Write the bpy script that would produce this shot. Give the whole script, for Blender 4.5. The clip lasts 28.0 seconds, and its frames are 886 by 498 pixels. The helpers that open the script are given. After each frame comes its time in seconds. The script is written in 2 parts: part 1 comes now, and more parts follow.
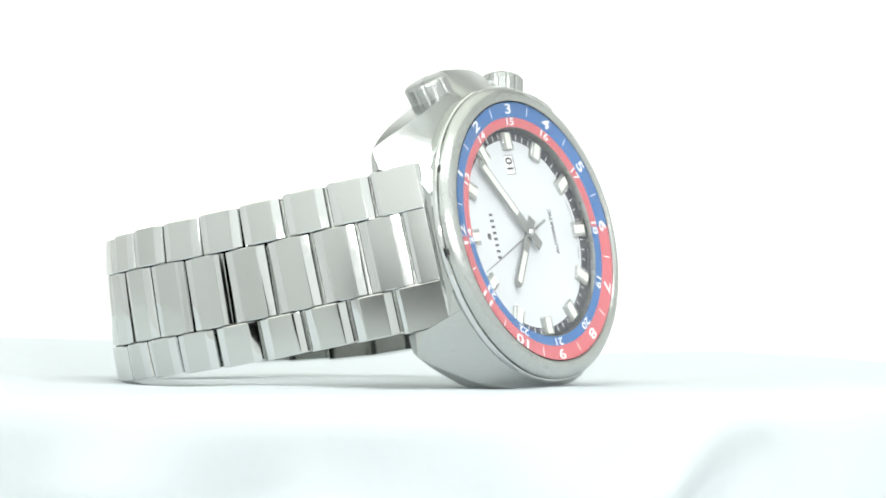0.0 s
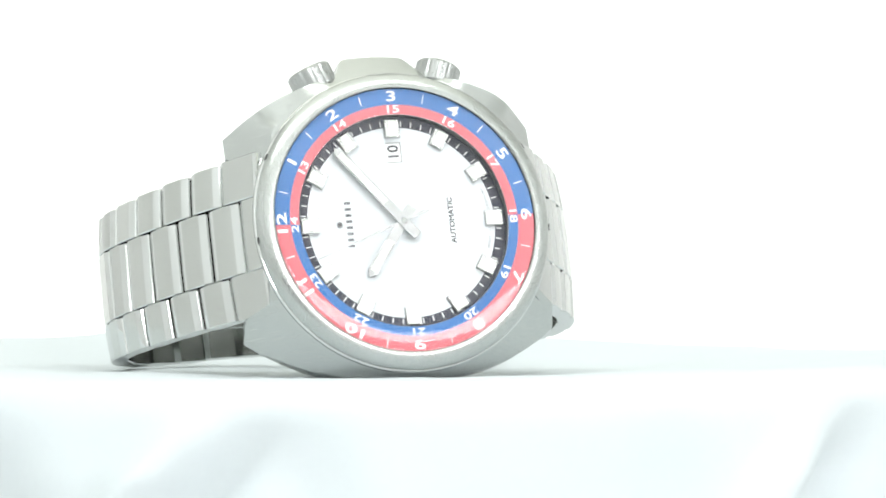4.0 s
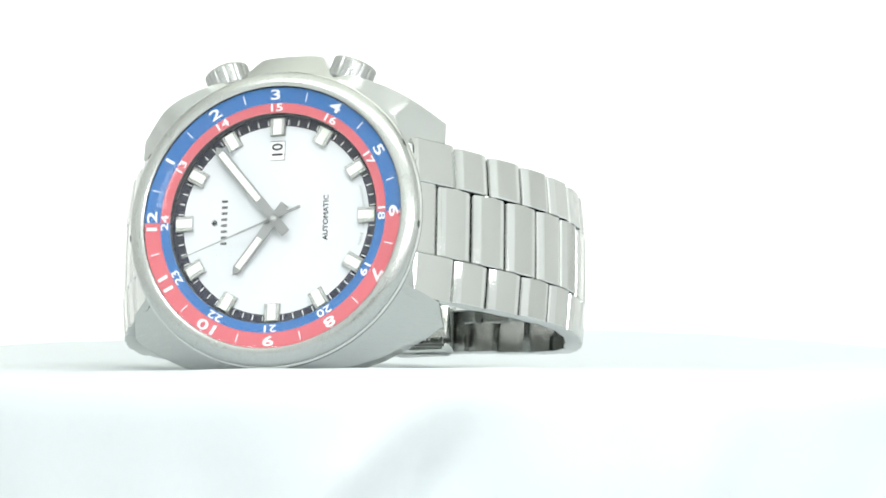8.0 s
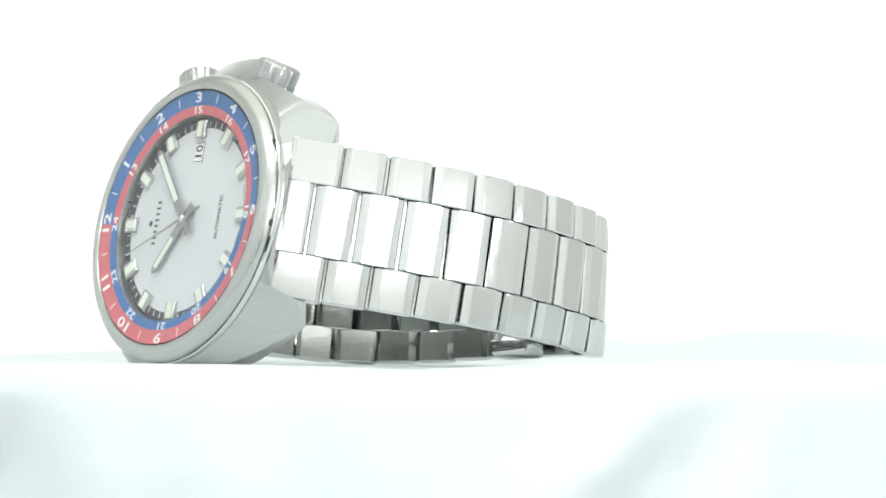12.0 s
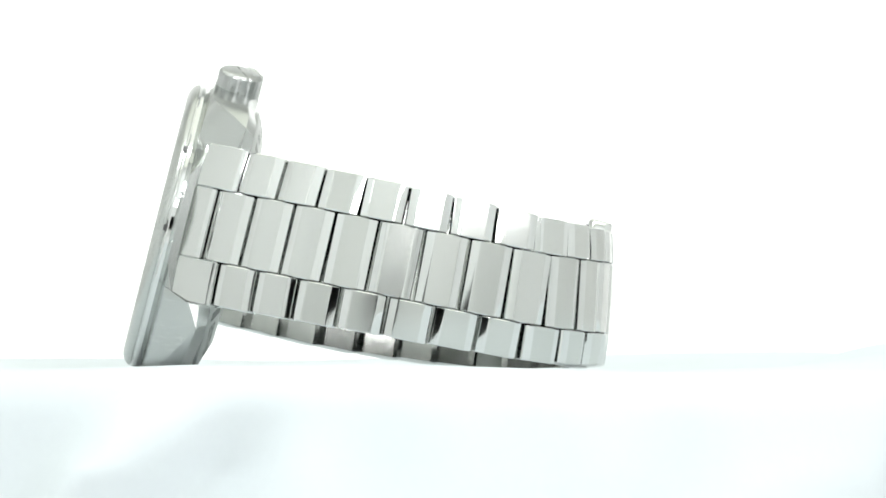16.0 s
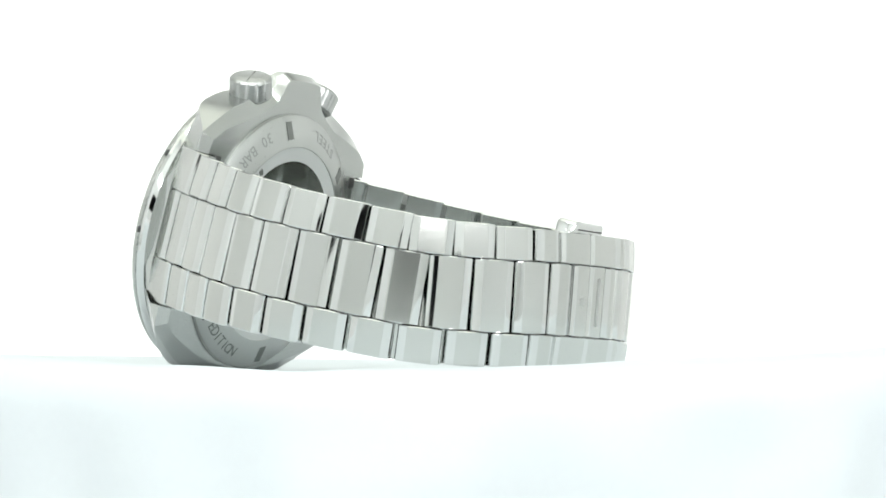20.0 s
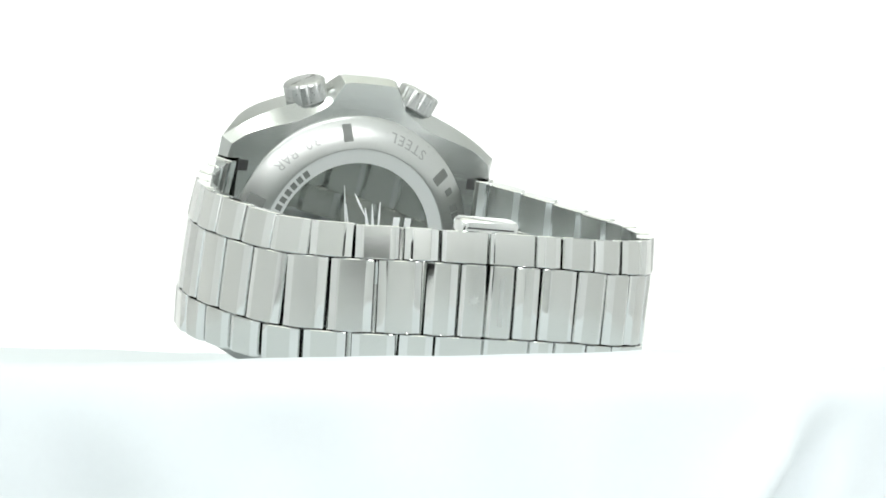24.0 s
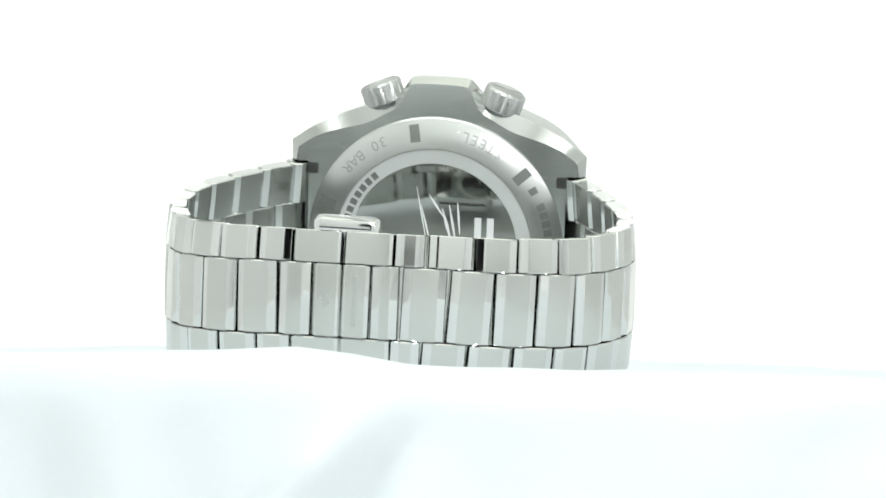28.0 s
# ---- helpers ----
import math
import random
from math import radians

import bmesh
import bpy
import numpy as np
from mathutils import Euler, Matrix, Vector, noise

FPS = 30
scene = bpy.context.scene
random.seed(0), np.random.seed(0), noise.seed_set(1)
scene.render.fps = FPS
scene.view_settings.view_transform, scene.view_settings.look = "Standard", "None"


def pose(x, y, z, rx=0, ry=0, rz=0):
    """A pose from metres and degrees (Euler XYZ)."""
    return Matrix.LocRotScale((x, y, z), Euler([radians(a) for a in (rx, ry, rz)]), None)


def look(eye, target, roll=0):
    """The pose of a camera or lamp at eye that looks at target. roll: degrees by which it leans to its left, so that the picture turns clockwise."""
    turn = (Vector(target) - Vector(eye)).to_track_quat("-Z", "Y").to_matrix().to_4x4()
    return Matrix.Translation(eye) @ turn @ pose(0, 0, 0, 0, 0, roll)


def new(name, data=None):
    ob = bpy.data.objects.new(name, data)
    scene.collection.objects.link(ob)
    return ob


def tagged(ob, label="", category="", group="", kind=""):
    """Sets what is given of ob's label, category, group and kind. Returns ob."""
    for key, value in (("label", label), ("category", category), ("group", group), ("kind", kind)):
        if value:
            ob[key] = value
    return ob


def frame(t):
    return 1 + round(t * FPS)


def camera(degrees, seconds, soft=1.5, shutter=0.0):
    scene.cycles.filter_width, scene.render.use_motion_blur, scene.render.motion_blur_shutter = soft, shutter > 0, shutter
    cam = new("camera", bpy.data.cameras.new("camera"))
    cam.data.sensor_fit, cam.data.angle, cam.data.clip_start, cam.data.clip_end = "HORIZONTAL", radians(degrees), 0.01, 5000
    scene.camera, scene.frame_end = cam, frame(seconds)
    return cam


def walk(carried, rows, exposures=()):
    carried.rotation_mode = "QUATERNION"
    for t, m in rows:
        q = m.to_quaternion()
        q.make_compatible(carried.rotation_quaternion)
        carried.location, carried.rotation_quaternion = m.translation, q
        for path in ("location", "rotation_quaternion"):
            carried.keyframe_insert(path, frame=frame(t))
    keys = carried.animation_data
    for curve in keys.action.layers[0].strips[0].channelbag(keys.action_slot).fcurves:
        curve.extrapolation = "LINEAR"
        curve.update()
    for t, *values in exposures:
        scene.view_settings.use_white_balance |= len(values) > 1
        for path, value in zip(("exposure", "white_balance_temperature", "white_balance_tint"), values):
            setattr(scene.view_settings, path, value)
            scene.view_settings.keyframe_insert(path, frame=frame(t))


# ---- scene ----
# A steel wristwatch lies on its side on a cloth-covered turntable in a white photo tent.
MM = 0.001
EYE = Vector((0.0, -0.5795, 0.01423))
YAW, PITCH, ROLL = 0.9365, 0.3572, 0.5611


def aim(lift):
    """The camera's pose, its tilt raised by a few hundredths of a degree while the tripod settles."""
    p, y = radians(PITCH + lift), radians(YAW)
    way = Vector((math.cos(p) * math.sin(y), math.cos(p) * math.cos(y), math.sin(p)))
    return look(EYE, EYE + way, ROLL)


cam = camera(12.161, 28.0, soft=1.7)
walk(cam, [(0.0, aim(0.060)), (0.5, aim(0.028)), (1.0, aim(-0.008)), (1.5, aim(-0.030)), (2.0, aim(-0.045)), (2.5, aim(-0.051)), (3.5, aim(-0.067)), (5.5, aim(-0.084)), (7.0, aim(-0.094)), (9.0, aim(-0.089)), (12.5, aim(-0.091)), (16.0, aim(-0.021)), (20.0, aim(-0.016)), (24.0, aim(-0.013)), (28.0, aim(-0.011))])

# Turn of the table, in degrees, by seconds.
TURN = [(0.0, 54.73), (1.0, 45.10), (2.0, 35.60), (3.0, 26.36), (3.5, 21.87), (5.5, 4.32), (6.0, 0.00), (7.0, -8.47), (8.0, -16.95), (9.0, -25.48), (10.0, -34.11), (11.0, -42.84), (12.0, -51.57), (12.5, -55.88), (14.5, -73.10), (15.0, -77.39), (16.0, -85.96), (17.0, -94.55), (18.0, -103.32), (19.0, -112.17), (20.0, -120.89), (21.0, -129.48), (21.5, -133.80), (23.5, -151.13), (24.0, -155.42), (25.0, -163.97), (26.0, -172.50), (27.0, -181.18), (28.0, -189.98)]

# ---- light ----
world = bpy.data.worlds.new("world")
scene.world = world
world.use_nodes = True
world.node_tree.nodes["Background"].inputs[0].default_value = (0.9, 0.97, 1.0, 1)
world.node_tree.nodes["Background"].inputs[1].default_value = 0.12
scene.view_settings.exposure = 0.0


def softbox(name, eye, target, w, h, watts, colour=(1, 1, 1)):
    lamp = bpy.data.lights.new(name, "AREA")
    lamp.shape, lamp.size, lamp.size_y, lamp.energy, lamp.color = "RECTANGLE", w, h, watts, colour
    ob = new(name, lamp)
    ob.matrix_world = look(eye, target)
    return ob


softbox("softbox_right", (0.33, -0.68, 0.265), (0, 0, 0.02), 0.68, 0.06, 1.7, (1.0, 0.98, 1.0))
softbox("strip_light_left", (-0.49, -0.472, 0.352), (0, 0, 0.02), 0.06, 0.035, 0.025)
softbox("fill_top", (0, -0.05, 0.94), (0, -0.05, 0), 1.4, 1.6, 4.3, (0.965, 1.0, 0.83))
softbox("fill_front", (0, -0.42, 0.80), (0, -0.75, 0.0), 1.0, 0.2, 5.4, (0.93, 0.975, 1.0))
softbox("fill_backdrop", (0, 0.42, 0.42), (0, 0.85, -0.05), 1.3, 0.2, 3.3)


# ---- materials ----
def material(name, colour, rough=0.5, metal=0.0, **more):
    m = bpy.data.materials.new(name)
    m.use_nodes = True
    b = m.node_tree.nodes["Principled BSDF"]
    b.inputs["Base Color"].default_value = (*colour, 1)
    b.inputs["Roughness"].default_value = rough
    b.inputs["Metallic"].default_value = metal
    for k, v in more.items():
        b.inputs[k.replace("_", " ")].default_value = v
    return m


def grain(m, scale, low, high, stretch=(1, 1, 1), bump=0.0, detail=4.0, tint=0.0):
    """Varies the roughness and, if asked, the colour and relief of a material with noise in object space."""
    t = m.node_tree
    b = t.nodes["Principled BSDF"]
    co = t.nodes.new("ShaderNodeTexCoord")
    mp = t.nodes.new("ShaderNodeMapping")
    mp.inputs["Scale"].default_value = [scale * s for s in stretch]
    nz = t.nodes.new("ShaderNodeTexNoise")
    nz.inputs["Scale"].default_value = 1.0
    nz.inputs["Detail"].default_value = detail
    t.links.new(co.outputs["Object"], mp.inputs["Vector"])
    t.links.new(mp.outputs["Vector"], nz.inputs["Vector"])
    rg = t.nodes.new("ShaderNodeMapRange")
    rg.inputs["To Min"].default_value, rg.inputs["To Max"].default_value = low, high
    rg.inputs["From Min"].default_value, rg.inputs["From Max"].default_value = 0.3, 0.7
    t.links.new(nz.outputs["Fac"], rg.inputs["Value"])
    t.links.new(rg.outputs["Result"], b.inputs["Roughness"])
    if bump:
        bp = t.nodes.new("ShaderNodeBump")
        bp.inputs["Strength"].default_value = bump
        bp.inputs["Distance"].default_value = 0.00002
        t.links.new(nz.outputs["Fac"], bp.inputs["Height"])
        t.links.new(bp.outputs["Normal"], b.inputs["Normal"])
    if tint:
        mx = t.nodes.new("ShaderNodeMix")
        mx.data_type = "RGBA"
        base = b.inputs["Base Color"].default_value
        mx.inputs["A"].default_value = [c * (1 - tint) for c in base[:3]] + [1]
        mx.inputs["B"].default_value = [min(1, c * (1 + tint)) for c in base[:3]] + [1]
        t.links.new(nz.outputs["Fac"], mx.inputs["Factor"])
        t.links.new(mx.outputs["Result"], b.inputs["Base Color"])
    return m


STEEL = (0.53, 0.545, 0.53)
LINK_STEEL = (0.60, 0.61, 0.59)
link_brushed = grain(material("brushed_link_steel", LINK_STEEL, 0.2, 1), 900, 0.16, 0.23, (0.4, 30, 0.4), tint=0.02)
brushed = grain(material("brushed_steel", STEEL, 0.25, 1), 900, 0.22, 0.28, (0.4, 30, 0.4), tint=0.012)
satin = grain(material("satin_steel", STEEL, 0.25, 1), 900, 0.24, 0.31, (20, 0.5, 20), tint=0.012)
polished = grain(material("polished_steel", (0.70, 0.71, 0.70), 0.06, 1), 150, 0.03, 0.09)
wall_steel = grain(material("fine_satin_steel", STEEL, 0.18, 1), 900, 0.15, 0.2, (0.4, 20, 0.4), tint=0.012)
ring_steel = grain(material("ring_steel", STEEL, 0.2, 1), 2500, 0.27, 0.34, (2, 2, 2), tint=0.015)
pale_ring = material("pale_ring", (0.66, 0.68, 0.67), 0.45, 0.35)
crown_steel = grain(material("crown_steel", (0.48, 0.49, 0.485), 0.15, 1), 900, 0.26, 0.34, (4, 4, 4))
hand_steel = material("hand_steel", (0.36, 0.37, 0.37), 0.3, 1)
engraved_light = material("light_engraving", (0.36, 0.37, 0.36), 0.5, 0.9)
engraved = material("engraving", (0.20, 0.21, 0.20), 0.5, 0.6)
recess_shade = material("recess_shade", (0.10, 0.10, 0.10), 0.4, 0.8)
blue = grain(material("blue_lacquer", (0.016, 0.135, 0.39), 0.35), 400, 0.3, 0.42, tint=0.06)
red = grain(material("red_lacquer", (0.58, 0.115, 0.14), 0.35), 400, 0.3, 0.42, tint=0.05)
navy = material("navy_black_lacquer", (0.010, 0.012, 0.03), 0.4)
white_ink = material("white_print", (0.82, 0.84, 0.84), 0.5)
grey_ink = material("grey_print", (0.16, 0.16, 0.17), 0.5)
mid_ink = material("mid_grey_print", (0.10, 0.10, 0.11), 0.5)
black_ink = material("black_print", (0.03, 0.03, 0.035), 0.5)
dial_white = grain(material("silver_white_dial", (0.66, 0.69, 0.705), 0.55, 0.0, Specular_IOR_Level=0.25), 900, 0.5, 0.62, (1, 10, 1), tint=0.02)
lume = material("pale_lume", (0.78, 0.83, 0.74), 0.6)
glass = material("sapphire_glass", (1, 1, 1), 0.0, 0.0, Transmission_Weight=1.0, IOR=1.4, Specular_IOR_Level=0.5)
mirror_glass = material("dark_mirror", (0.40, 0.41, 0.39), 0.03, 1.0)
cloth_white = grain(material("white_cloth", (0.66, 0.705, 0.73), 0.9), 900, 0.85, 0.95, bump=0.3, tint=0.02)
backdrop_white = grain(material("white_paper", (0.86, 0.87, 0.87), 0.9), 3, 0.85, 0.95, tint=0.01)
tent_fabric = grain(material("tent_fabric", (0.80, 0.81, 0.81), 0.9), 3, 0.85, 0.95, tint=0.02)
dark_backing = grain(material("dark_wall", (0.12, 0.12, 0.12), 0.9), 2, 0.85, 0.95, tint=0.1)
flap_grey = grain(material("grey_flap", (0.80, 0.81, 0.80), 0.9), 2, 0.85, 0.95, tint=0.05)


# ---- mesh helpers ----
def finish(name, bm, mat, smooth=None):
    """A mesh from a bmesh; smooth: the angle in degrees above which edges stay sharp."""
    bmesh.ops.recalc_face_normals(bm, faces=bm.faces)
    me = bpy.data.meshes.new(name)
    bm.to_mesh(me)
    bm.free()
    me.materials.append(mat)
    if smooth is not None:
        me.shade_smooth()
        me.set_sharp_from_angle(angle=radians(smooth))
    return me


def part(name, data, mat, parent, label="", at=None, smooth=None):
    """One mesh object under a thing or a part. data: a bmesh or a finished mesh."""
    me = finish(name, data, mat, smooth) if isinstance(data, bmesh.types.BMesh) else data
    ob = new(name, me)
    ob.parent = parent
    ob.matrix_basis = at or Matrix()
    return tagged(ob, label) if label else ob


def prism(points, z0, z1, chamfer=0.0):
    """A plate with the outline points (x, y in mm) from z0 to z1, its upper edge chamfered."""
    bm = bmesh.new()
    n = len(points)
    mid = Vector((sum(p[0] for p in points) / n, sum(p[1] for p in points) / n))
    rings = [(z0, 0.0), (z1 - chamfer, 0.0)] + ([(z1, chamfer)] if chamfer else [])
    rows = []
    for z, inset in rings:
        row = []
        for p in points:
            d = Vector(p[:2]) - mid
            q = mid + d * max(0.05, 1 - inset / max(d.length, 1e-6))
            row.append(bm.verts.new((q.x * MM, q.y * MM, z * MM)))
        rows.append(row)
    for a, b in zip(rows, rows[1:]):
        for i in range(n):
            bm.faces.new((a[i], a[(i + 1) % n], b[(i + 1) % n], b[i]))
    bm.faces.new(rows[0][::-1])
    bm.faces.new(rows[-1])
    return bm


def box(x0, x1, y0, y1, z0, z1, chamfer=0.0):
    return prism([(x0, y0), (x1, y0), (x1, y1), (x0, y1)], z0, z1, chamfer)


def lathe(profile, n=128, a0=0.0, a1=360.0, closed=True, wave=None):
    """Turns a profile of (radius, z) in mm round z. closed: the profile is a loop. wave: (count, depth) of flutes."""
    bm = bmesh.new()
    whole = abs(a1 - a0) >= 360
    cols = []
    for i in range(n if whole else n + 1):
        a = radians(a0 + (a1 - a0) * i / n)
        col = []
        for r, z in profile:
            if wave and r > 0.6 * max(p[0] for p in profile):
                r = r - wave[1] * max(0.0, math.cos(a * wave[0])) ** 3
            col.append(bm.verts.new((r * math.cos(a) * MM, r * math.sin(a) * MM, z * MM)))
        cols.append(col)
    m = len(profile)
    for i in range(len(cols) if whole else len(cols) - 1):
        a, b = cols[i], cols[(i + 1) % len(cols)]
        for j in range(m if closed else m - 1):
            k = (j + 1) % m
            bm.faces.new((a[j], b[j], b[k], a[k]))
    if not whole and closed:
        bm.faces.new(cols[0])
        bm.faces.new(cols[-1][::-1])
    bmesh.ops.remove_doubles(bm, verts=bm.verts, dist=1e-7)
    return bm


def rounded(points, r, steps=3):
    """An outline with its corners cut by short arcs of about r mm."""
    out = []
    n = len(points)
    for i in range(n):
        a, b, c = (Vector(points[j % n]) for j in (i - 1, i, i + 1))
        p, q = b + (a - b).normalized() * r, b + (c - b).normalized() * r
        for k in range(steps + 1):
            t = k / steps
            out.append(tuple((1 - t) ** 2 * p + 2 * t * (1 - t) * b + t * t * q))
    return out


def letters(body, size, depth, offset=0.0, wide=1.0):
    """Raised lettering of that height (mm), centred on its origin, as a mesh."""
    cu = bpy.data.curves.new("letters", "FONT")
    cu.body, cu.size, cu.extrude, cu.offset = body, size * MM / 0.69, depth * MM / 2, offset * MM
    cu.align_x, cu.align_y, cu.resolution_u = "CENTER", "CENTER", 3
    ob = new("letters", cu)
    me = bpy.data.meshes.new_from_object(ob.evaluated_get(bpy.context.evaluated_depsgraph_get()))
    bpy.data.objects.remove(ob)
    me.transform(Matrix.Diagonal((wide, 1, 1, 1)))
    return me


def print_on(name, me, mat, parent, at, label=""):
    me.materials.clear()
    me.materials.append(mat)
    return part(name, me, mat, parent, label, at)


def spot(x, y, z, turn=0.0):
    """A pose in the watch's own axes, in mm and degrees."""
    return pose(x * MM, y * MM, z * MM, 0, 0, turn)


# ---- the tent ----
def tent():
    bm = bmesh.new()
    prof = [(-1.4, -0.12), (0.45, -0.12)] + [(0.45 + 0.45 * math.sin(radians(a)), 0.33 - 0.45 * math.cos(radians(a))) for a in range(10, 91, 10)] + [(0.9, 1.0)]
    rows = [[bm.verts.new((x, y, z)) for y, z in prof] for x in (-0.75, 0.75)]
    for i in range(len(prof) - 1):
        bm.faces.new((rows[0][i], rows[1][i], rows[1][i + 1], rows[0][i + 1]))
    ob = new("backdrop", finish("backdrop", bm, backdrop_white, 40))
    md = ob.modifiers.new("thick", "SOLIDIFY")
    md.thickness, md.offset = 0.004, -1
    tagged(ob, "seamless white paper sweep behind the turntable", "backdrop", kind="structure")
    for name, x0, x1, y0, y1, z0, z1, mat, label in (
            ("wall_west", -0.78, -0.752, -0.93, 0.95, -0.12, 1.0, tent_fabric, "white fabric side of the photo tent"),
            ("wall_east", 0.752, 0.78, -1.4, 0.95, -0.12, 1.0, tent_fabric, "white fabric side of the photo tent"),
            ("ceiling", -0.78, 0.78, -1.4, 0.95, 1.002, 1.03, backdrop_white, "white fabric roof of the photo tent"),
            ("screen_west", -0.752, -0.26, -0.93, -0.902, -0.12, 1.0, flap_grey, "unseen pale grey front flap, added for reflections"),
            ("screen_middle", -0.258, 0.118, -0.93, -0.902, 0.13, 1.0, flap_grey, "unseen pale grey flap above the gap, added for reflections"),
            ("screen_lower", -0.258, 0.118, -0.93, -0.902, -0.12, -0.03, flap_grey, "unseen pale grey flap below the gap, added for reflections"),
            ("screen_east", 0.12, 0.752, -0.93, -0.902, -0.12, 1.0, flap_grey, "unseen pale grey front flap, added for reflections"),
            ("wall_outside", -0.95, -0.93, -1.4, -0.60, -0.12, 1.03, dark_backing, "unseen dark wall beside the flaps, added for reflections"),
            ("wall_south", -0.95, 0.78, -1.43, -1.402, -0.12, 1.03, dark_backing, "unseen dark wall behind the gap, added for dark reflections")):
        tagged(new(name, finish(name, box(x0 * 1e3, x1 * 1e3, y0 * 1e3, y1 * 1e3, z0 * 1e3, z1 * 1e3), mat)), label, "wall", kind="structure")


tent()


# ---- turntable with its cloth ----
EDGE = 88.0


# Height of the rumpled rim of the cloth (mm) by its bearing on the table (degrees).
RIM = ((-180, -150, -125, -95, -75, -62, -48, -35, -20, -4, 12, 25, 40, 60, 80, 93, 98, 103, 118, 140, 160, 180),
       (0.3, 0.3, 0.9, 1.4, 2.2, 2.6, 2.3, 2.0, 2.8, 3.6, 3.0, 2.7, 3.0, 4.2, 4.8, 5.4, 4.6, 3.5, 2.8, 2.2, 1.2, 0.3))


def swell(x, y):
    """Height of the cloth in mm above the table's plane, in the table's own axes (mm)."""
    r = math.hypot(x, y)
    a = math.degrees(math.atan2(y, x))
    z = 0.35 * noise.noise((x / 30, y / 30, 1.3)) + 0.25 * noise.noise((x / 12, y / 12, 4.1))
    out = min(1.0, max(0.0, (r - 46) / 32))
    z += out * out * (3 - 2 * out) * float(np.interp(a, RIM[0], RIM[1]))
    return z


def cloth():
    bm = bmesh.new()
    n = 480
    levels = [(0.0, 0.0)] + [(EDGE * k / 40, 0.0) for k in range(1, 41)]
    levels += [(EDGE + 5 * math.sin(radians(b)), -5 * (1 - math.cos(radians(b)))) for b in (15, 30, 45, 60, 75, 90)]
    levels += [(EDGE + 5, -5 - k) for k in range(1, 25)] + [(EDGE + 5, -29 - 7 * k) for k in range(1, 13)]
    rows = []
    for r, drop in levels[1:]:
        row = []
        for i in range(n):
            a = 2 * math.pi * i / n
            x, y = r * math.cos(a), r * math.sin(a)
            z = swell(x, y)
            if drop < 0:
                z = swell(EDGE * math.cos(a), EDGE * math.sin(a)) * max(0.0, 1 + drop / 30) + drop
                fold = 0.28 * noise.noise((3 * math.cos(a), 3 * math.sin(a), drop / 90)) + 0.3 * noise.noise((7 * math.cos(a), 7 * math.sin(a), drop / 120 + 5))
                bearing = math.degrees(a)
                for at, width, high in ((-118.5, 2.6, 7), (-69.8, 2.6, 6), (-18.8, 3.8, 9), (101, 2.2, 6), (-160, 6, 4), (150, 7, 4), (40, 9, 4)):
                    d = (bearing - at - drop * 0.5 + 180) % 360 - 180
                    fold += high / 11 * (math.exp(-(d / width) ** 2) - 0.6 * math.exp(-((d - 2.2 * width) / width) ** 2))
                push = 9 * fold * min(1.0, max(0.0, -drop - 3) / 8)
                x, y = (r + push) * math.cos(a), (r + push) * math.sin(a)
            row.append(bm.verts.new((x * MM, y * MM, (z - 0.15) * MM)))
        rows.append(row)
    top = bm.verts.new((0, 0, (swell(0, 0) - 0.15) * MM))
    for i in range(n):
        bm.faces.new((top, rows[0][i], rows[0][(i + 1) % n]))
        for a, b in zip(rows, rows[1:]):
            bm.faces.new((a[i], b[i], b[(i + 1) % n], a[(i + 1) % n]))
    ob = new("cloth", finish("cloth", bm, cloth_white, 80))
    return tagged(ob, "creased white cotton cloth draped over the turntable", "cloth")


cloth_cover = cloth()
turntable = new("turntable")
part("platter", lathe([(0, -9), (84, -9), (84, -3.5), (82, -2.5), (0, -2.5)], 64, closed=False), backdrop_white, turntable, "flat white plastic platter")
part("base", lathe([(0, -119.5), (70, -119.5), (60, -10), (0, -10)], 64, closed=False), backdrop_white, turntable)
tagged(turntable, "round white turntable hidden under the cloth", "turntable")

# ---- the watch: x towards 6 o'clock, y towards 3 o'clock, z out of the dial ----
U, V = Vector((0.998367, -0.000349, 0.057135)), Vector((-0.055448, 0.235320, 0.970334))
REST = Matrix.Translation((-0.005238, -0.029921, 0.020826)) @ Matrix((U, V, U.cross(V))).transposed().to_4x4()
watch = new("wristwatch")
tagged(watch, "steel wristwatch with blue and red ringed dial, lying on cloth", "watch")


def outline(hump=24.1):
    """The cushion outline of the case with its lugs and crown guard (mm), anticlockwise from the gap at 6 o'clock."""
    inner = [(18.75, -11.06), (18.75, -6), (18.75, 0), (18.75, 6), (18.75, 11.06)]
    top = [(21.4, 11.06), (21.45, 13.85), (20.6, 14.45), (19.8, 15.05), (18.9, 15.65), (17.9, 16.25), (17.1, 16.7), (15.8, 17.35), (14.4, 18.0), (12.0, 18.95), (10.2, 19.6), (8.3, 20.15), (7.0, 20.5), (6.1, 21.1), (5.4, 22.1), (4.9, 23.0), (4.3, hump - 0.25), (3.4, hump), (1.7, hump + 0.05), (0, hump + 0.08)]
    low = [(21.4, -11.06), (21.6, -14.0), (19.6, -15.5), (17.0, -17.0), (14.0, -18.5), (10.8, -19.6), (7, -20.4), (3.5, -20.75), (0, -20.85)]
    half = inner + top
    return half + [(-x, y) for x, y in half[::-1][1:]] + [(-x, y) for x, y in low] + [(x, y) for x, y in low[::-1][1:]]


def cone_w(r):
    """Height of the sloping front of the case at the radius r."""
    return -2.3 - max(0.0, r - 20.1) * 1.04


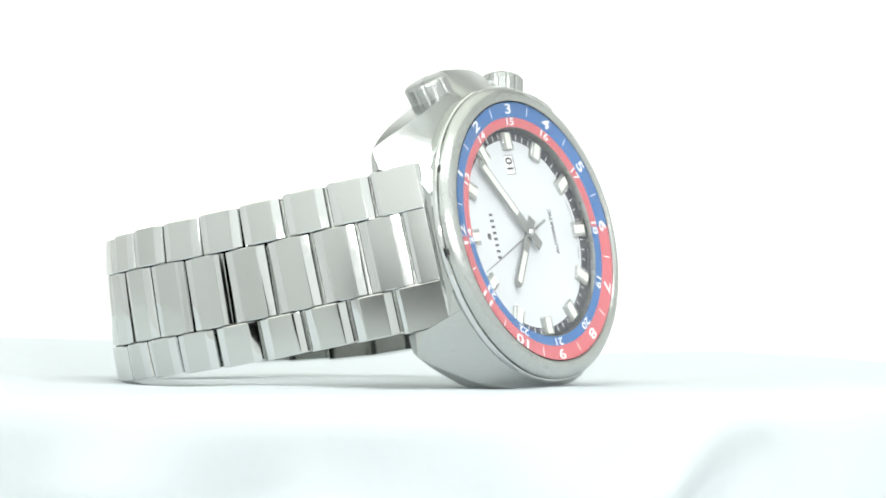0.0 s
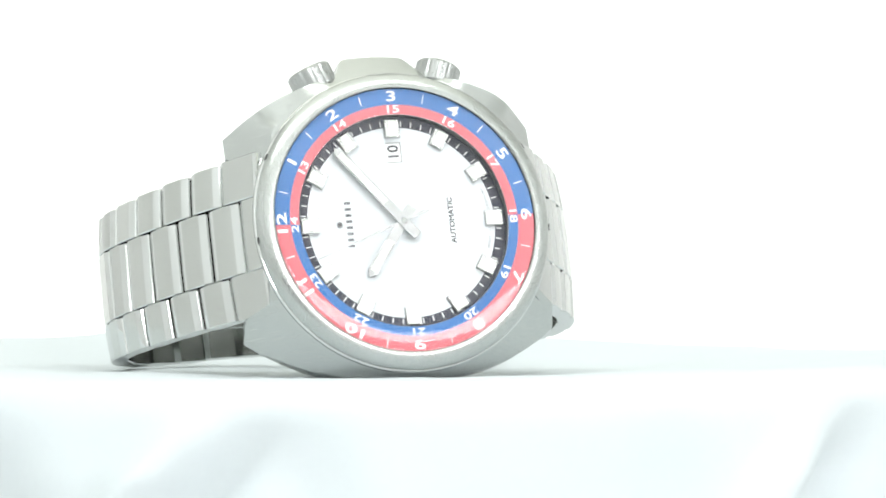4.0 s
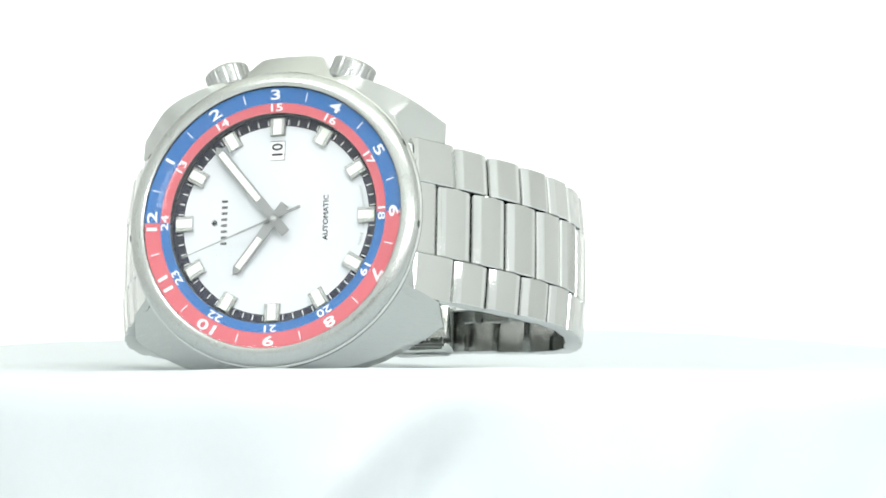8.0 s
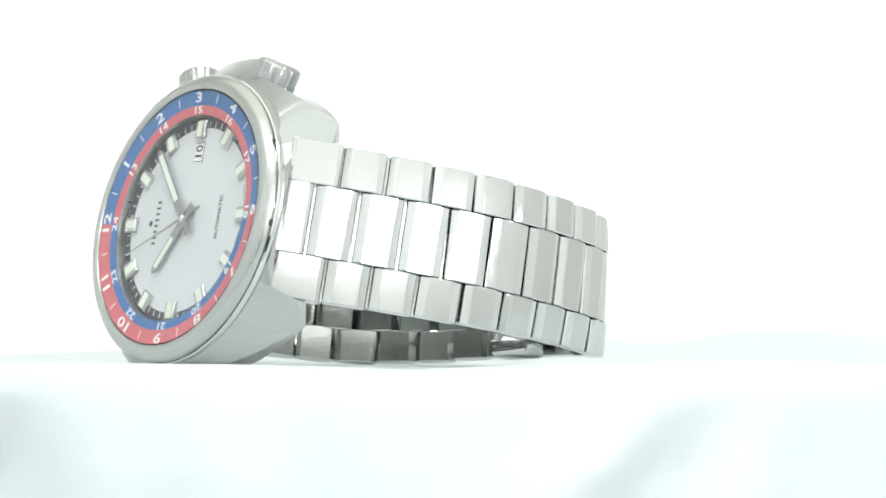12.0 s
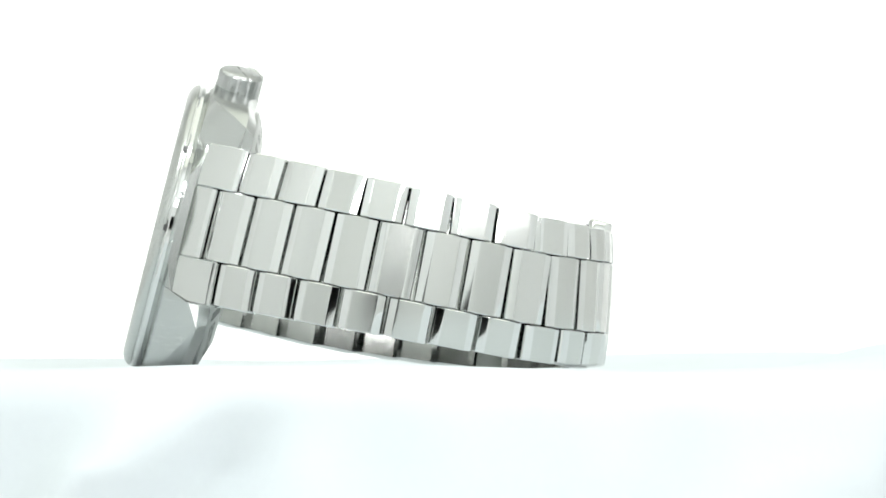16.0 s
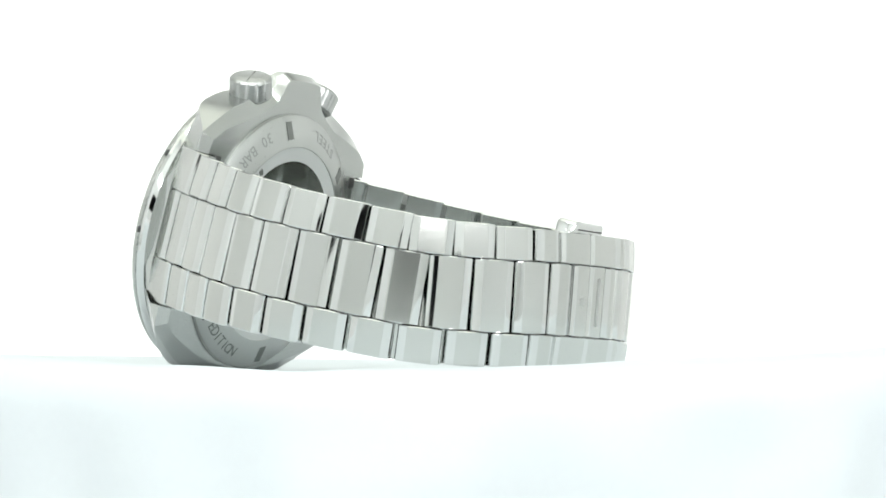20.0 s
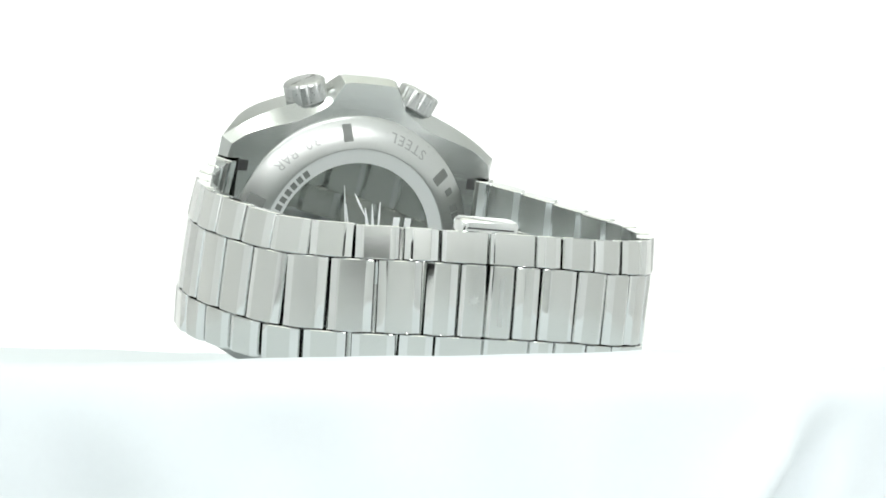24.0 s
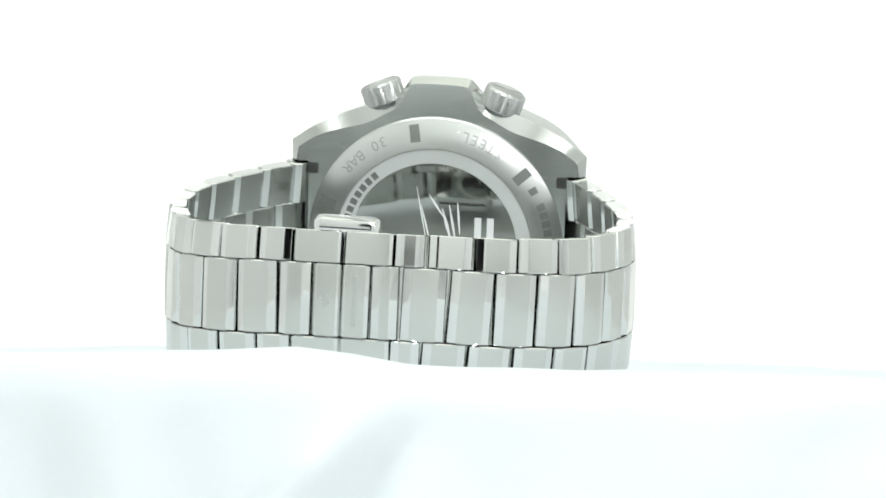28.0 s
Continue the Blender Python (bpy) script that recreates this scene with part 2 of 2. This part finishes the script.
def back_edge(x, y):
    """Where the bevel of an outline point meets the flat back."""
    r = math.hypot(x, y)
    if abs(x) < 19 and abs(y) < 11.1:
        return x, y, -9.5
    lug = min(1.0, max(0.0, (abs(x) - 13) / 6))
    keep = float(np.interp(abs(x), (4.5, 11), (0.965, 0.895))) + 0.05 * lug if y > 0 else 0.90 + 0.045 * lug
    return x * (keep if abs(y) > 11.2 else 0.965), math.copysign(max(11.06, abs(y) * keep), y), -9.1 - 0.4 * lug


def watch_case():
    pts = outline()
    rings = [[], [], [], [], []]
    for x, y in pts:
        r = math.hypot(x, y)
        foot = min(19.9, r)
        mid = foot + (r - foot) * 0.5
        gap = abs(x) < 19 and abs(y) < 11.1
        w = cone_w(r)
        if abs(x) > 8 and y > 11:
            # A narrow shelf round the bezel, then one face that steepens towards the lug's tip.
            w = float(np.interp(abs(x), (8.3, 10.2, 12, 14.4, 15.8, 17.1, 17.9, 18.9, 19.8, 21.4), (-3.1, -2.65, -2.5, -2.65, -3.0, -3.75, -4.45, -5.5, -6.5, -8.2)))
            w = w + 0.43 if abs(x) > 20 and y < 11.1 else w
        rings[0].append((x * foot / r, y * foot / r, -2.25))
        rings[1].append((x * mid / r, y * mid / r, (cone_w(mid) if r > 20.1 else -2.28)))
        if abs(x) > 8 and y > 11:
            k = min(16.4 / abs(x), 20.9 / r, 1.0)
            rings[1][-1] = (x * k, y * k, -2.4)
        rings[2].append((x, y, w))
        rings[3].append((x, y, (-7.7 - 0.5 * min(1.0, max(0.0, (abs(x) - 14) / 5)) if y > 0 else -7.0 - 0.25 * max(0.0, r - 20.85)) - (0.5 if gap else 0)))
        rings[4].append(back_edge(x, y))
    bm = bmesh.new()
    rows = [[bm.verts.new((x * MM, y * MM, w * MM)) for x, y, w in ring] for ring in rings]
    n = len(pts)
    for k, (a, b) in enumerate(zip(rows, rows[1:])):
        for i in range(n):
            f = bm.faces.new((a[i], a[(i + 1) % n], b[(i + 1) % n], b[i]))
            f.material_index = 1 if k >= 2 else 0
    for row in (rows[0], rows[-1][::-1]):
        f = bm.faces.new(row)
        f.material_index = 0
    bmesh.ops.triangulate(bm, faces=[f for f in bm.faces if len(f.verts) > 4])
    ob = part("case", bm, brushed, watch, "brushed steel cushion case with crown guard", REST, 27)
    ob.data.materials.append(wall_steel)
    bv = ob.modifiers.new("edges", "BEVEL")
    bv.width, bv.segments, bv.limit_method, bv.angle_limit = 0.00022, 2, "ANGLE", radians(24)
    return ob


case = watch_case()
for u in (18.1, -18.1):
    part("spring_bar_hole", box(u - 0.75, u + 0.75, 9.3, 10.9, -9.56, -9.2), recess_shade, case)

part("bezel", lathe([(17.9, -0.6), (17.9, 0.2), (18.0, 0.42), (18.25, 0.56), (18.6, 0.56), (19.2, 0.33), (19.7, 0.02), (20.02, -0.32), (20.17, -0.62), (20.2, -0.82), (20.1, -0.9), (17.9, -0.95)], 192),
     satin, watch, "rounded satin steel bezel", REST, 24)
part("case_rim", lathe([(17.9, -0.9), (19.95, -0.9), (19.97, -1.06), (20.28, -1.12), (20.42, -1.3), (20.42, -1.75), (20.2, -2.05), (20.05, -2.3), (17.9, -2.3)], 192),
     polished, watch, "polished steel rim under the bezel", REST, 24)
for a in (28, -5, 152, 185):
    part("bezel_notch", box(20.0, 20.3, -0.42, 0.42, -1.1, -0.62), recess_shade, watch, at=REST @ pose(0, 0, 0, 0, 0, a))
part("crystal", lathe([(0, 0.52), (4, 0.515), (8, 0.5), (12, 0.46), (15, 0.42), (17.5, 0.38), (17.8, 0.33), (17.88, 0.22), (17.88, 0.08), (15, 0.09), (8, 0.11), (0, 0.12)], 128, closed=False), glass, watch, "clear domed crystal", REST, 40).visible_shadow = False

# Inner ring, in two colours on each band.
flange = part("inner_bezel", lathe([(14.45, -1.9), (17.9, -1.9), (17.9, -0.01), (14.45, -0.41)], 128), satin, watch, "blue and red 24 hour ring", REST)


def ring_z(r):
    return -0.01 - (17.9 - r) * 0.116


for r0, r1, a0, mat in ((15.75, 17.88, 0, blue), (15.75, 17.88, 180, red), (14.47, 15.75, 0, red), (14.47, 15.75, 180, blue)):
    part("colour_band", lathe([(r0, ring_z(r0)), (r1, ring_z(r1)), (r1, ring_z(r1) + 0.03), (r0, ring_z(r0) + 0.03)], 64, a0, a0 + 180), mat, flange)
LEAN = pose(0, 0, 0, 6.6, 0, 0)
for h in range(1, 13):
    # 12 o'clock lies towards -x, 3 o'clock towards +y; the figures stand with their tops outwards.
    a = 180 - 30 * h
    for body, r, size, bold in ((str(h), 16.83, 1.32, 0.035), (str(h + 12), 15.12, 0.98, 0.02)):
        x, y = r * math.cos(radians(a)), r * math.sin(radians(a))
        print_on("numeral", letters(body, size, 0.03, bold, 1.75 if size > 1 else 1.55), white_ink, flange, spot(x, y, ring_z(r) + 0.047, a - 90) @ LEAN)
    b = radians(a - 15)
    part("tick", box(-0.07, 0.07, -0.6, 0.6, 0, 0.03), white_ink, flange, at=spot(16.85 * math.cos(b), 16.85 * math.sin(b), ring_z(16.85) + 0.033, a - 15 - 90) @ LEAN)

# Dial with its black minute track, applied markers and prints.
DIAL = -1.75
dial = part("dial", lathe([(0, DIAL), (13.0, DIAL), (13.0, DIAL - 0.4), (0, DIAL - 0.4)], 96, closed=False), dial_white, watch, "silver-white brushed dial", REST)
part("minute_track", lathe([(12.98, DIAL + 0.0), (13.02, DIAL + 0.012), (14.5, DIAL + 0.012), (14.5, DIAL - 0.4), (12.98, DIAL - 0.4)], 96), navy, dial, "navy-black minute track")
for m in range(60):
    a = 180 - 6 * m
    c, s = math.cos(radians(a)), math.sin(radians(a))
    if m % 5:
        part("minute_tick", box(-0.07, 0.07, -0.36, 0.36, 0, 0.03), white_ink, dial, at=spot(13.5 * c, 13.5 * s, DIAL + 0.014, a - 90))
    else:
        part("hour_marker", box(-1.05, 1.05, -1.22, 1.22, 0, 0.55, 0.12), satin, dial, "steel block with pale lume", spot(12.75 * c, 12.75 * s, DIAL + 0.013, a - 90))
        part("lume_inlay", box(-0.55, 0.55, -1.1, 1.1, 0.5, 0.62, 0.03), lume, dial, at=spot(12.75 * c, 12.75 * s, DIAL + 0.013, a - 90))

part("date_window", box(-0.98, 0.98, -1.3, 1.3, -0.05, 0.006), white_ink, dial, "framed white date window", spot(0, 9.55, DIAL))
for x0, x1, y0, y1 in ((-1.0, 1.0, -1.36, -1.26), (-1.0, 1.0, 1.26, 1.36), (0.95, 1.05, -1.36, 1.36)):
    part("date_frame", box(x0, x1, y0, y1, 0, 0.05), engraved, dial, at=spot(0, 9.55, DIAL))
# Prints read upright when 12 o'clock (-x) is up.
print_on("date", letters("10", 1.45, 0.02, 0.035), black_ink, dial, spot(0, 9.55, DIAL + 0.025, 90))
print_on("lettering", letters("AUTOMATIC", 0.66, 0.02, 0.025, 1.12), black_ink, dial, spot(7.0, 0, DIAL + 0.012, 90))
for i in range(8):
    part("maker_mark", box(-0.42, 0.42, -0.17, 0.17, 0, 0.02), mid_ink, dial, "small grey bar", spot(-7.25, -2.9 + i * 0.83, DIAL + 0.003))
part("emblem", prism([((0.55 if i % 2 == 0 else 0.3) * math.cos(i * math.pi / 8), (0.55 if i % 2 == 0 else 0.3) * math.sin(i * math.pi / 8)) for i in range(16)], 0, 0.02), black_ink, dial, at=spot(-8.6, 0, DIAL + 0.003))
for word, first in (("MADE IN", -18), ("GERMANY", 6.5)):
    for i, ch in enumerate(word):
        if ch != " ":
            a = radians(first + i * 2.1)
            print_on("lettering", letters(ch, 0.36, 0.02), grey_ink, dial, spot(12.35 * math.cos(a), 12.35 * math.sin(a), DIAL + 0.012, math.degrees(a) + 90))

# Hour, minute and seconds pointers.
HUB = DIAL + 0.55


def hand(name, angle, length, tail, wide, z, inlay):
    """angle: degrees clockwise from 12 o'clock."""
    turn = 180 - angle - 90
    pts = [(-wide * 0.5, -tail), (wide * 0.5, -tail), (wide * 0.5, length - wide * 0.6), (0.06, length), (-0.06, length), (-wide * 0.5, length - wide * 0.6)]
    h = part(name, prism(pts, 0, 0.16, 0.06), hand_steel, watch, at=REST @ spot(0, 0, z, turn))
    if inlay:
        part("lume_inlay", box(-wide * 0.31, wide * 0.31, inlay[0], inlay[1], 0.15, 0.19, 0.01), lume, h)
    return h


hand("hour_hand", 307, 9.2, 2.4, 1.35, HUB, (3.2, 8.2))
hand("minute_hand", 50.5, 13.3, 2.7, 1.35, HUB + 0.25, (3.4, 12.2))
sec = part("seconds_hand", prism([(-0.22, -4.0), (0.22, -4.0), (0.16, 0), (0.05, 13.7), (-0.05, 13.7), (-0.16, 0)], 0, 0.08), hand_steel, watch, at=REST @ spot(0, 0, HUB + 0.5, 90 - 339))
part("hub", lathe([(0, 0.2), (0.35, 0.2), (0.5, 0.05), (0.5, -0.4), (0, -0.4)], 24, closed=False), polished, sec)

# Crowns.
for side in (1, -1):
    at = REST @ pose(7.9 * side * MM, 18.8 * MM, -5.9 * MM, 0, 0, -21 * side) @ pose(0, 0, 0, -90, 0, 0)
    cr = part("crown", lathe([(0, 0.85), (2.7, 0.85), (3.02, 1.05), (3.05, 3.6), (2.8, 3.9), (2.55, 4.02), (0, 4.08)], 168, closed=False, wave=(14, 0.11)), crown_steel, watch, "fluted steel crown", at, 40)
    part("stem", lathe([(0, -1.0), (2.1, -1.0), (2.1, 1.0), (0, 1.0)], 32, closed=False), satin, cr)
    for a in (0, 180):
        part("crown_groove", box(0.5, 2.3, -0.06, 0.06, 3.9, 4.09), engraved, cr, at=pose(0, 0, 0, 0, 0, a + 20))

# Case back.
back = part("case_back", lathe([(0, -8.8), (18.6, -8.8), (18.6, -9.6), (18.35, -9.85), (14.5, -11.2), (14.2, -11.2), (14.1, -10.9), (0, -10.9)], 160, closed=False), ring_steel, watch, "semi-polished case back ring", REST, 30)
part("window_ring", lathe([(14.15, -10.8), (14.15, -11.08), (12.1, -10.92), (12.1, -10.6)], 128), pale_ring, back, "pale matt printed ring")
part("back_window", lathe([(0, -10.96), (12.1, -10.96), (12.1, -10.7), (0, -10.7)], 96, closed=False), mirror_glass, back, "dark mirrored back window")
CONE = 1.35 / 3.85


def on_cone(r, a, lift=0.02, spin=0.0):
    """A pose on the sloping back ring, facing out; a: degrees from 6 o'clock towards 3 o'clock."""
    z = -9.85 - (18.35 - r) * CONE - lift
    return pose(0, 0, 0, 0, 0, a - 90) @ pose(0, r * MM, z * MM) @ pose(0, 0, 0, math.degrees(math.atan(CONE)), 0, 0) @ pose(0, 0, 0, 0, 180, 0) @ pose(0, 0, 0, 0, 0, spin)


for a in (79, 139, 19, -41, -101, -161):
    part("key_slot", box(-0.75, 0.75, -1.3, 1.3, -0.4, 0.05), engraved, back, at=on_cone(16.55, a, -0.02) @ pose(0, 0, 0, 0, 3, 0))
for word, first, step, r, mat in (("30 BAR", 62, 4.5, 16.7, engraved_light), ("STEEL", 123, 4.6, 16.7, engraved_light), ("EDITION", -50, 4.3, 16.7, engraved)):
    for i, ch in enumerate(word):
        if ch != " ":
            print_on("lettering", letters(ch, 1.5, 0.03), mat, back, on_cone(r, first - i * step, 0.02, 180))
# Unreadable print: short bars round the window, a figure of thin strokes and two bars on the glass.
for i in range(9):
    part("print_bar", box(-0.42, 0.42, -0.5, 0.5, 0, 0.02), engraved, back, at=pose(0, 0, 0, 0, 0, 48 - i * 5.4 - 90) @ pose(0, 13.1 * MM, -11.05 * MM))
for i in range(6):
    if i != 1:
        part("print_bar", box(-0.5, 0.5, -0.6, 0.6, -0.02, 0.02), engraved, back, at=on_cone(16.7, 148 + i * 4.4))
for x0, y0, x1, y1, w in ((2.6, 8.6, 1.0, 0.5, 0.22), (1.9, 6.0, 0.4, 0.2, 0.3), (0.8, 7.6, -1.4, 4.4, 0.35), (-1.2, 5.6, -2.6, 0.8, 0.5), (-2.2, 6.2, -3.2, 1.0, 0.4), (-3.4, 6.6, -3.8, 2.0, 0.35)):
    d = math.degrees(math.atan2(y1 - y0, x1 - x0))
    h = math.hypot(x1 - x0, y1 - y0) / 2
    part("figure_stroke", prism([(-h, -w * 0.15), (0, -w / 2), (h, -w * 0.2), (h, w * 0.2), (0, w / 2), (-h, w * 0.15)], -0.03, 0.0), white_ink, back, at=spot((x0 + x1) / 2, (y0 + y1) / 2, -10.97, d))
for x, y, h in ((-6.4, 2.0, 2.6), (-8.2, 2.0, 2.6)):
    part("print_bar", box(-0.5, 0.5, -h, h, -0.03, 0), white_ink, back, at=spot(x, y, -10.97))


# Bracelet.
def glide(points, s):
    """A smooth curve through the points; s runs from 0 to len - 1."""
    i = min(int(s), len(points) - 2)
    x = s - i
    g = [Vector(points[min(max(j, 0), len(points) - 1)]) for j in range(i - 1, i + 3)]
    return 0.5 * (2 * g[1] + (g[2] - g[0]) * x + (2 * g[0] - 5 * g[1] + 4 * g[2] - g[3]) * x * x + (3 * g[1] - g[0] - 3 * g[2] + g[3]) * x ** 3)


CLASP_U = 3.4
RIGHT = [(18.9, -3.6), (22.7, -8.9), (26.0, -14.1), (29.2, -19.5), (31.6, -25.1), (32.9, -31.1), (32.8, -37.4), (31.6, -43.7), (29.8, -49.6), (26.3, -55.0), (21.3, -58.9), (15.4, -61.7), (9.4, -63.1), (CLASP_U, -63.7)]
LEFT = [(-18.9, -3.6), (-22.3, -9.1), (-25.4, -14.5), (-28.1, -20.1), (-30.3, -25.7), (-31.7, -31.6), (-32.1, -37.7), (-31.1, -43.6), (-28.6, -49.2), (-24.8, -54.1), (-20.0, -57.8), (-14.4, -60.95), (-8.4, -63.0), (-2.4, -63.9), (CLASP_U, -63.7)]


def lengths(points, n=600):
    pts = [glide(points, (len(points) - 1) * i / n) for i in range(n + 1)]
    run = [0.0]
    for a, b in zip(pts, pts[1:]):
        run.append(run[-1] + (b - a).length)
    return pts, run


def at_length(track, s):
    pts, run = track
    k = int(np.searchsorted(run, min(max(s, 0), run[-1] - 1e-6), side="right")) - 1
    f = (s - run[k]) / (run[k + 1] - run[k])
    return pts[k] + (pts[k + 1] - pts[k]) * f


def sag(u, w):
    """How far the bracelet leaves the dial's middle line to lie flat on the cloth."""
    rise = float(np.interp(-w, (10, 24, 34, 46, 52, 57, 60, 62, 63.8), (0.1, 0.3, 0.75, 1.65, 2.2, 3.1, 3.7, 4.3, 4.75)))
    return rise - 0.011 * u * min(1.0, max(0.0, (-w - 30) / 25))


def link_mesh(name, length, wide, thick=2.5, ramp=1.05, drop=0.42, mat=None):
    """A link with a flat brushed back and sloping ends; its upper face lies at z = 0."""
    h = length / 2
    prof = [(-h, -drop - 0.25), (-h + 0.1, -drop), (-h + ramp * 0.86, -0.075), (-h + ramp * 1.1, -0.008), (-h + ramp * 1.3, 0), (h - ramp * 1.3, 0), (h - ramp * 1.1, -0.008), (h - ramp * 0.86, -0.075), (h - 0.1, -drop), (h, -drop - 0.25), (h, -1.75), (h + 0.33, -1.8), (h + 0.2, -thick + 0.45), (h - 0.7, -thick), (-h + 0.7, -thick), (-h - 0.2, -thick + 0.45), (-h - 0.33, -1.8), (-h, -1.75)]
    bm = bmesh.new()
    rows = []
    for y, inset in ((-wide / 2, 0.14), (-wide / 2 + 0.14, 0), (-wide * 0.2, -0.03), (wide * 0.2, -0.03), (wide / 2 - 0.14, 0), (wide / 2, 0.14)):
        rows.append([bm.verts.new(((x - math.copysign(max(0, inset), x)) * MM, y * MM, (z - inset if z > -thick / 2 else z + inset) * MM)) for x, z in prof])
    n = len(prof)
    for a, b in zip(rows, rows[1:]):
        for i in range(n):
            bm.faces.new((a[i], a[(i + 1) % n], b[(i + 1) % n], b[i]))
    bm.faces.new(rows[0])
    bm.faces.new(rows[-1][::-1])
    bm.normal_update()
    for f in bm.faces:
        f.material_index = 0 if f.normal.z > 0.985 or f.normal.z < -0.985 else 1
    me = finish(name, bm, mat or link_brushed, 17)
    me.materials.append(polished)
    return me


def link_pose(track, s0, s1, row, side, total):
    """The pose of a link that spans the lengths s0 to s1, in row -1, 0 or 1, and its width."""
    a, b = at_length(track, s0), at_length(track, s1)
    m = (a + b) / 2
    x = Vector((b.x - a.x, sag(*b) - sag(*a), b.y - a.y)).normalized() * side
    t = min(1.0, max(0.0, (-m.y - 33) / 30))
    z = x.cross(Vector((0, 1, 0.18 * t * t * (3 - 2 * t)))).normalized()
    y = z.cross(x)
    wide = 22.0 - 3.5 * min(1.0, (s0 + s1) / 2 / 76)
    middle = 9.75
    outer = (wide - middle) / 2
    off = row * (middle + outer) / 2
    o = Vector((m.x, sag(*m), m.y)) + y * off + z * (0.18 if row == 0 else 0.0)
    return Matrix((x, y, z)).transposed().to_4x4() @ pose(0, 0, 0, -5 * row, 0, 0), o, (outer if row else middle) - 0.12


CHAIN = {}
CLASP = []
for side, points, count, first, grow, bend in ((1, RIGHT, 11, 3.5, 6.2, 0.0097), (-1, LEFT, 12, 3.35, 6.17, 0.006)):
    track = lengths(points)
    total = track[1][-1]

    def joint(i):
        return first + grow * i + bend * i * i

    spans = {row: [(joint(i + 0.5), joint(i + 1.5), "outer_link") for i in range(count - 1)] + [(joint(count - 0.5), total - 6.8, "outer_link"), (total - 6.8, total, "clasp_outer")] for row in (-1, 1)}
    spans[0] = [(joint(i), joint(i + 1), "centre_link") for i in range(count)] + [(joint(count), total - 3.9, "centre_link"), (total - 3.9, total, "clasp_centre")]
    for row in (-1, 0, 1):
        for s0, s1, name in spans[row]:
            turn, o, wide = link_pose(track, s0, s1, row, side, total)
            long = round((at_length(track, s1) - at_length(track, s0)).length - (0.14 if "clasp" in name else 0.46), 1)
            key = (name, long, row == 0)
            if key not in CHAIN:
                CHAIN[key] = link_mesh(name, long, 10.0 if row == 0 else 5.2, ramp=1.05 if "link" in name else 0.5)
            k = wide / (10.0 if row == 0 else 5.2)
            ob = part(name, CHAIN[key], brushed, watch, at=REST @ Matrix.Translation(o * MM) @ turn @ Matrix.Diagonal((1, k, 1, 1)))
            if name == "clasp_centre":
                CLASP.append(ob)
    # End links close the gap between the lugs.
    for row, s1 in ((-1, joint(0.5)), (0, first), (1, joint(0.5))):
        turn, o, wide = link_pose(track, 0.0, s1, row, side, total)
        a, b = at_length(track, 0.0), at_length(track, s1)
        reach = 0.5
        o = o - Vector((b.x - a.x, 0, b.y - a.y)).normalized() * reach / 2
        long = (b - a).length + reach - 0.2
        part("end_link", link_mesh("end_link", long, wide + 0.12, 3.2 if row else 2.6, 0.55, 0.25), brushed, watch, "brushed end link between the lugs", REST @ Matrix.Translation(o * MM) @ turn)

# Clasp: an engraved star and bar, release tabs above and below.
star = []
for i in range(16):
    r = 1.0 if i % 2 == 0 else 0.35
    star.append((r * math.cos(i * math.pi / 8), r * math.sin(i * math.pi / 8)))
part("emblem", prism(star, 0.02, 0.09), ring_steel, CLASP[0])
part("maker_mark", box(-0.3, 0.3, -3.4, 3.4, 0.0, 0.085), ring_steel, CLASP[1])
UPRIGHT = Matrix(((1, 0, 0, 0), (0, 0, 1, 0), (0, -1, 0, 0), (0, 0, 0, 1)))
BACK_V = sag(CLASP_U, -63.7)
for v in (-1, 1):
    tab = part("clasp_tab", prism(rounded([(-4.4, 57.9), (4.4, 57.9), (4.4, 61.3), (-4.4, 61.3)], 1.3, 5), -1.4, 0.95, 0.4), polished, watch, "polished rounded release tab",
               REST @ Matrix.Translation((CLASP_U * MM, (BACK_V + v * 9.3) * MM, 0)) @ UPRIGHT @ pose(0, 0, 0, 0, 0 if v > 0 else 180, 0), 50)
    part("tab_groove", prism(rounded([(-3.8, 57.7), (3.8, 57.7), (3.8, 61.36), (-3.8, 61.36)], 0.8, 3), -0.15, 0.05), recess_shade, tab)
block = part("clasp_block", prism(rounded([(-4.4, 57.6), (4.4, 57.6), (4.4, 61.2), (-4.4, 61.2)], 0.7, 3), -8.2, -3.4, 0.3), polished, watch, "polished steel clasp block",
             REST @ Matrix.Translation((CLASP_U * MM, BACK_V * MM, 0)) @ UPRIGHT, 40)
part("pin", lathe([(0, 0.25), (0.7, 0.25), (0.85, 0.1), (0.85, -0.3), (0, -0.3)], 24, closed=False), ring_steel, block, at=pose(0, 57.5 * MM, -2.4 * MM, 90, 0, 0))
# Folded blades of the clasp behind the middle links.
for side in (1, -1):
    bm = bmesh.new()
    rows = []
    for i in range(13):
        u = CLASP_U + side * (0.6 + 17 * i / 12)
        w = -61.0 + 0.009 * (u - 2) ** 2
        rows.append([bm.verts.new((u * MM, (sag(u, -63) + v) * MM, (w + h) * MM)) for v, h in ((-3.6, 0), (3.6, 0), (3.6, 0.9), (-3.6, 0.9))])
    for a, b in zip(rows, rows[1:]):
        for j in range(4):
            bm.faces.new((a[j], a[(j + 1) % 4], b[(j + 1) % 4], b[j]))
    bm.faces.new(rows[0])
    bm.faces.new(rows[-1][::-1])
    part("clasp_blade", bm, polished, watch, "polished folding blade", REST)


def motions():
    for thing in (watch, cloth_cover, turntable):
        walk(thing, [(t, pose(0, 0, 0, 0, 0, a)) for t, a in TURN])


motions()
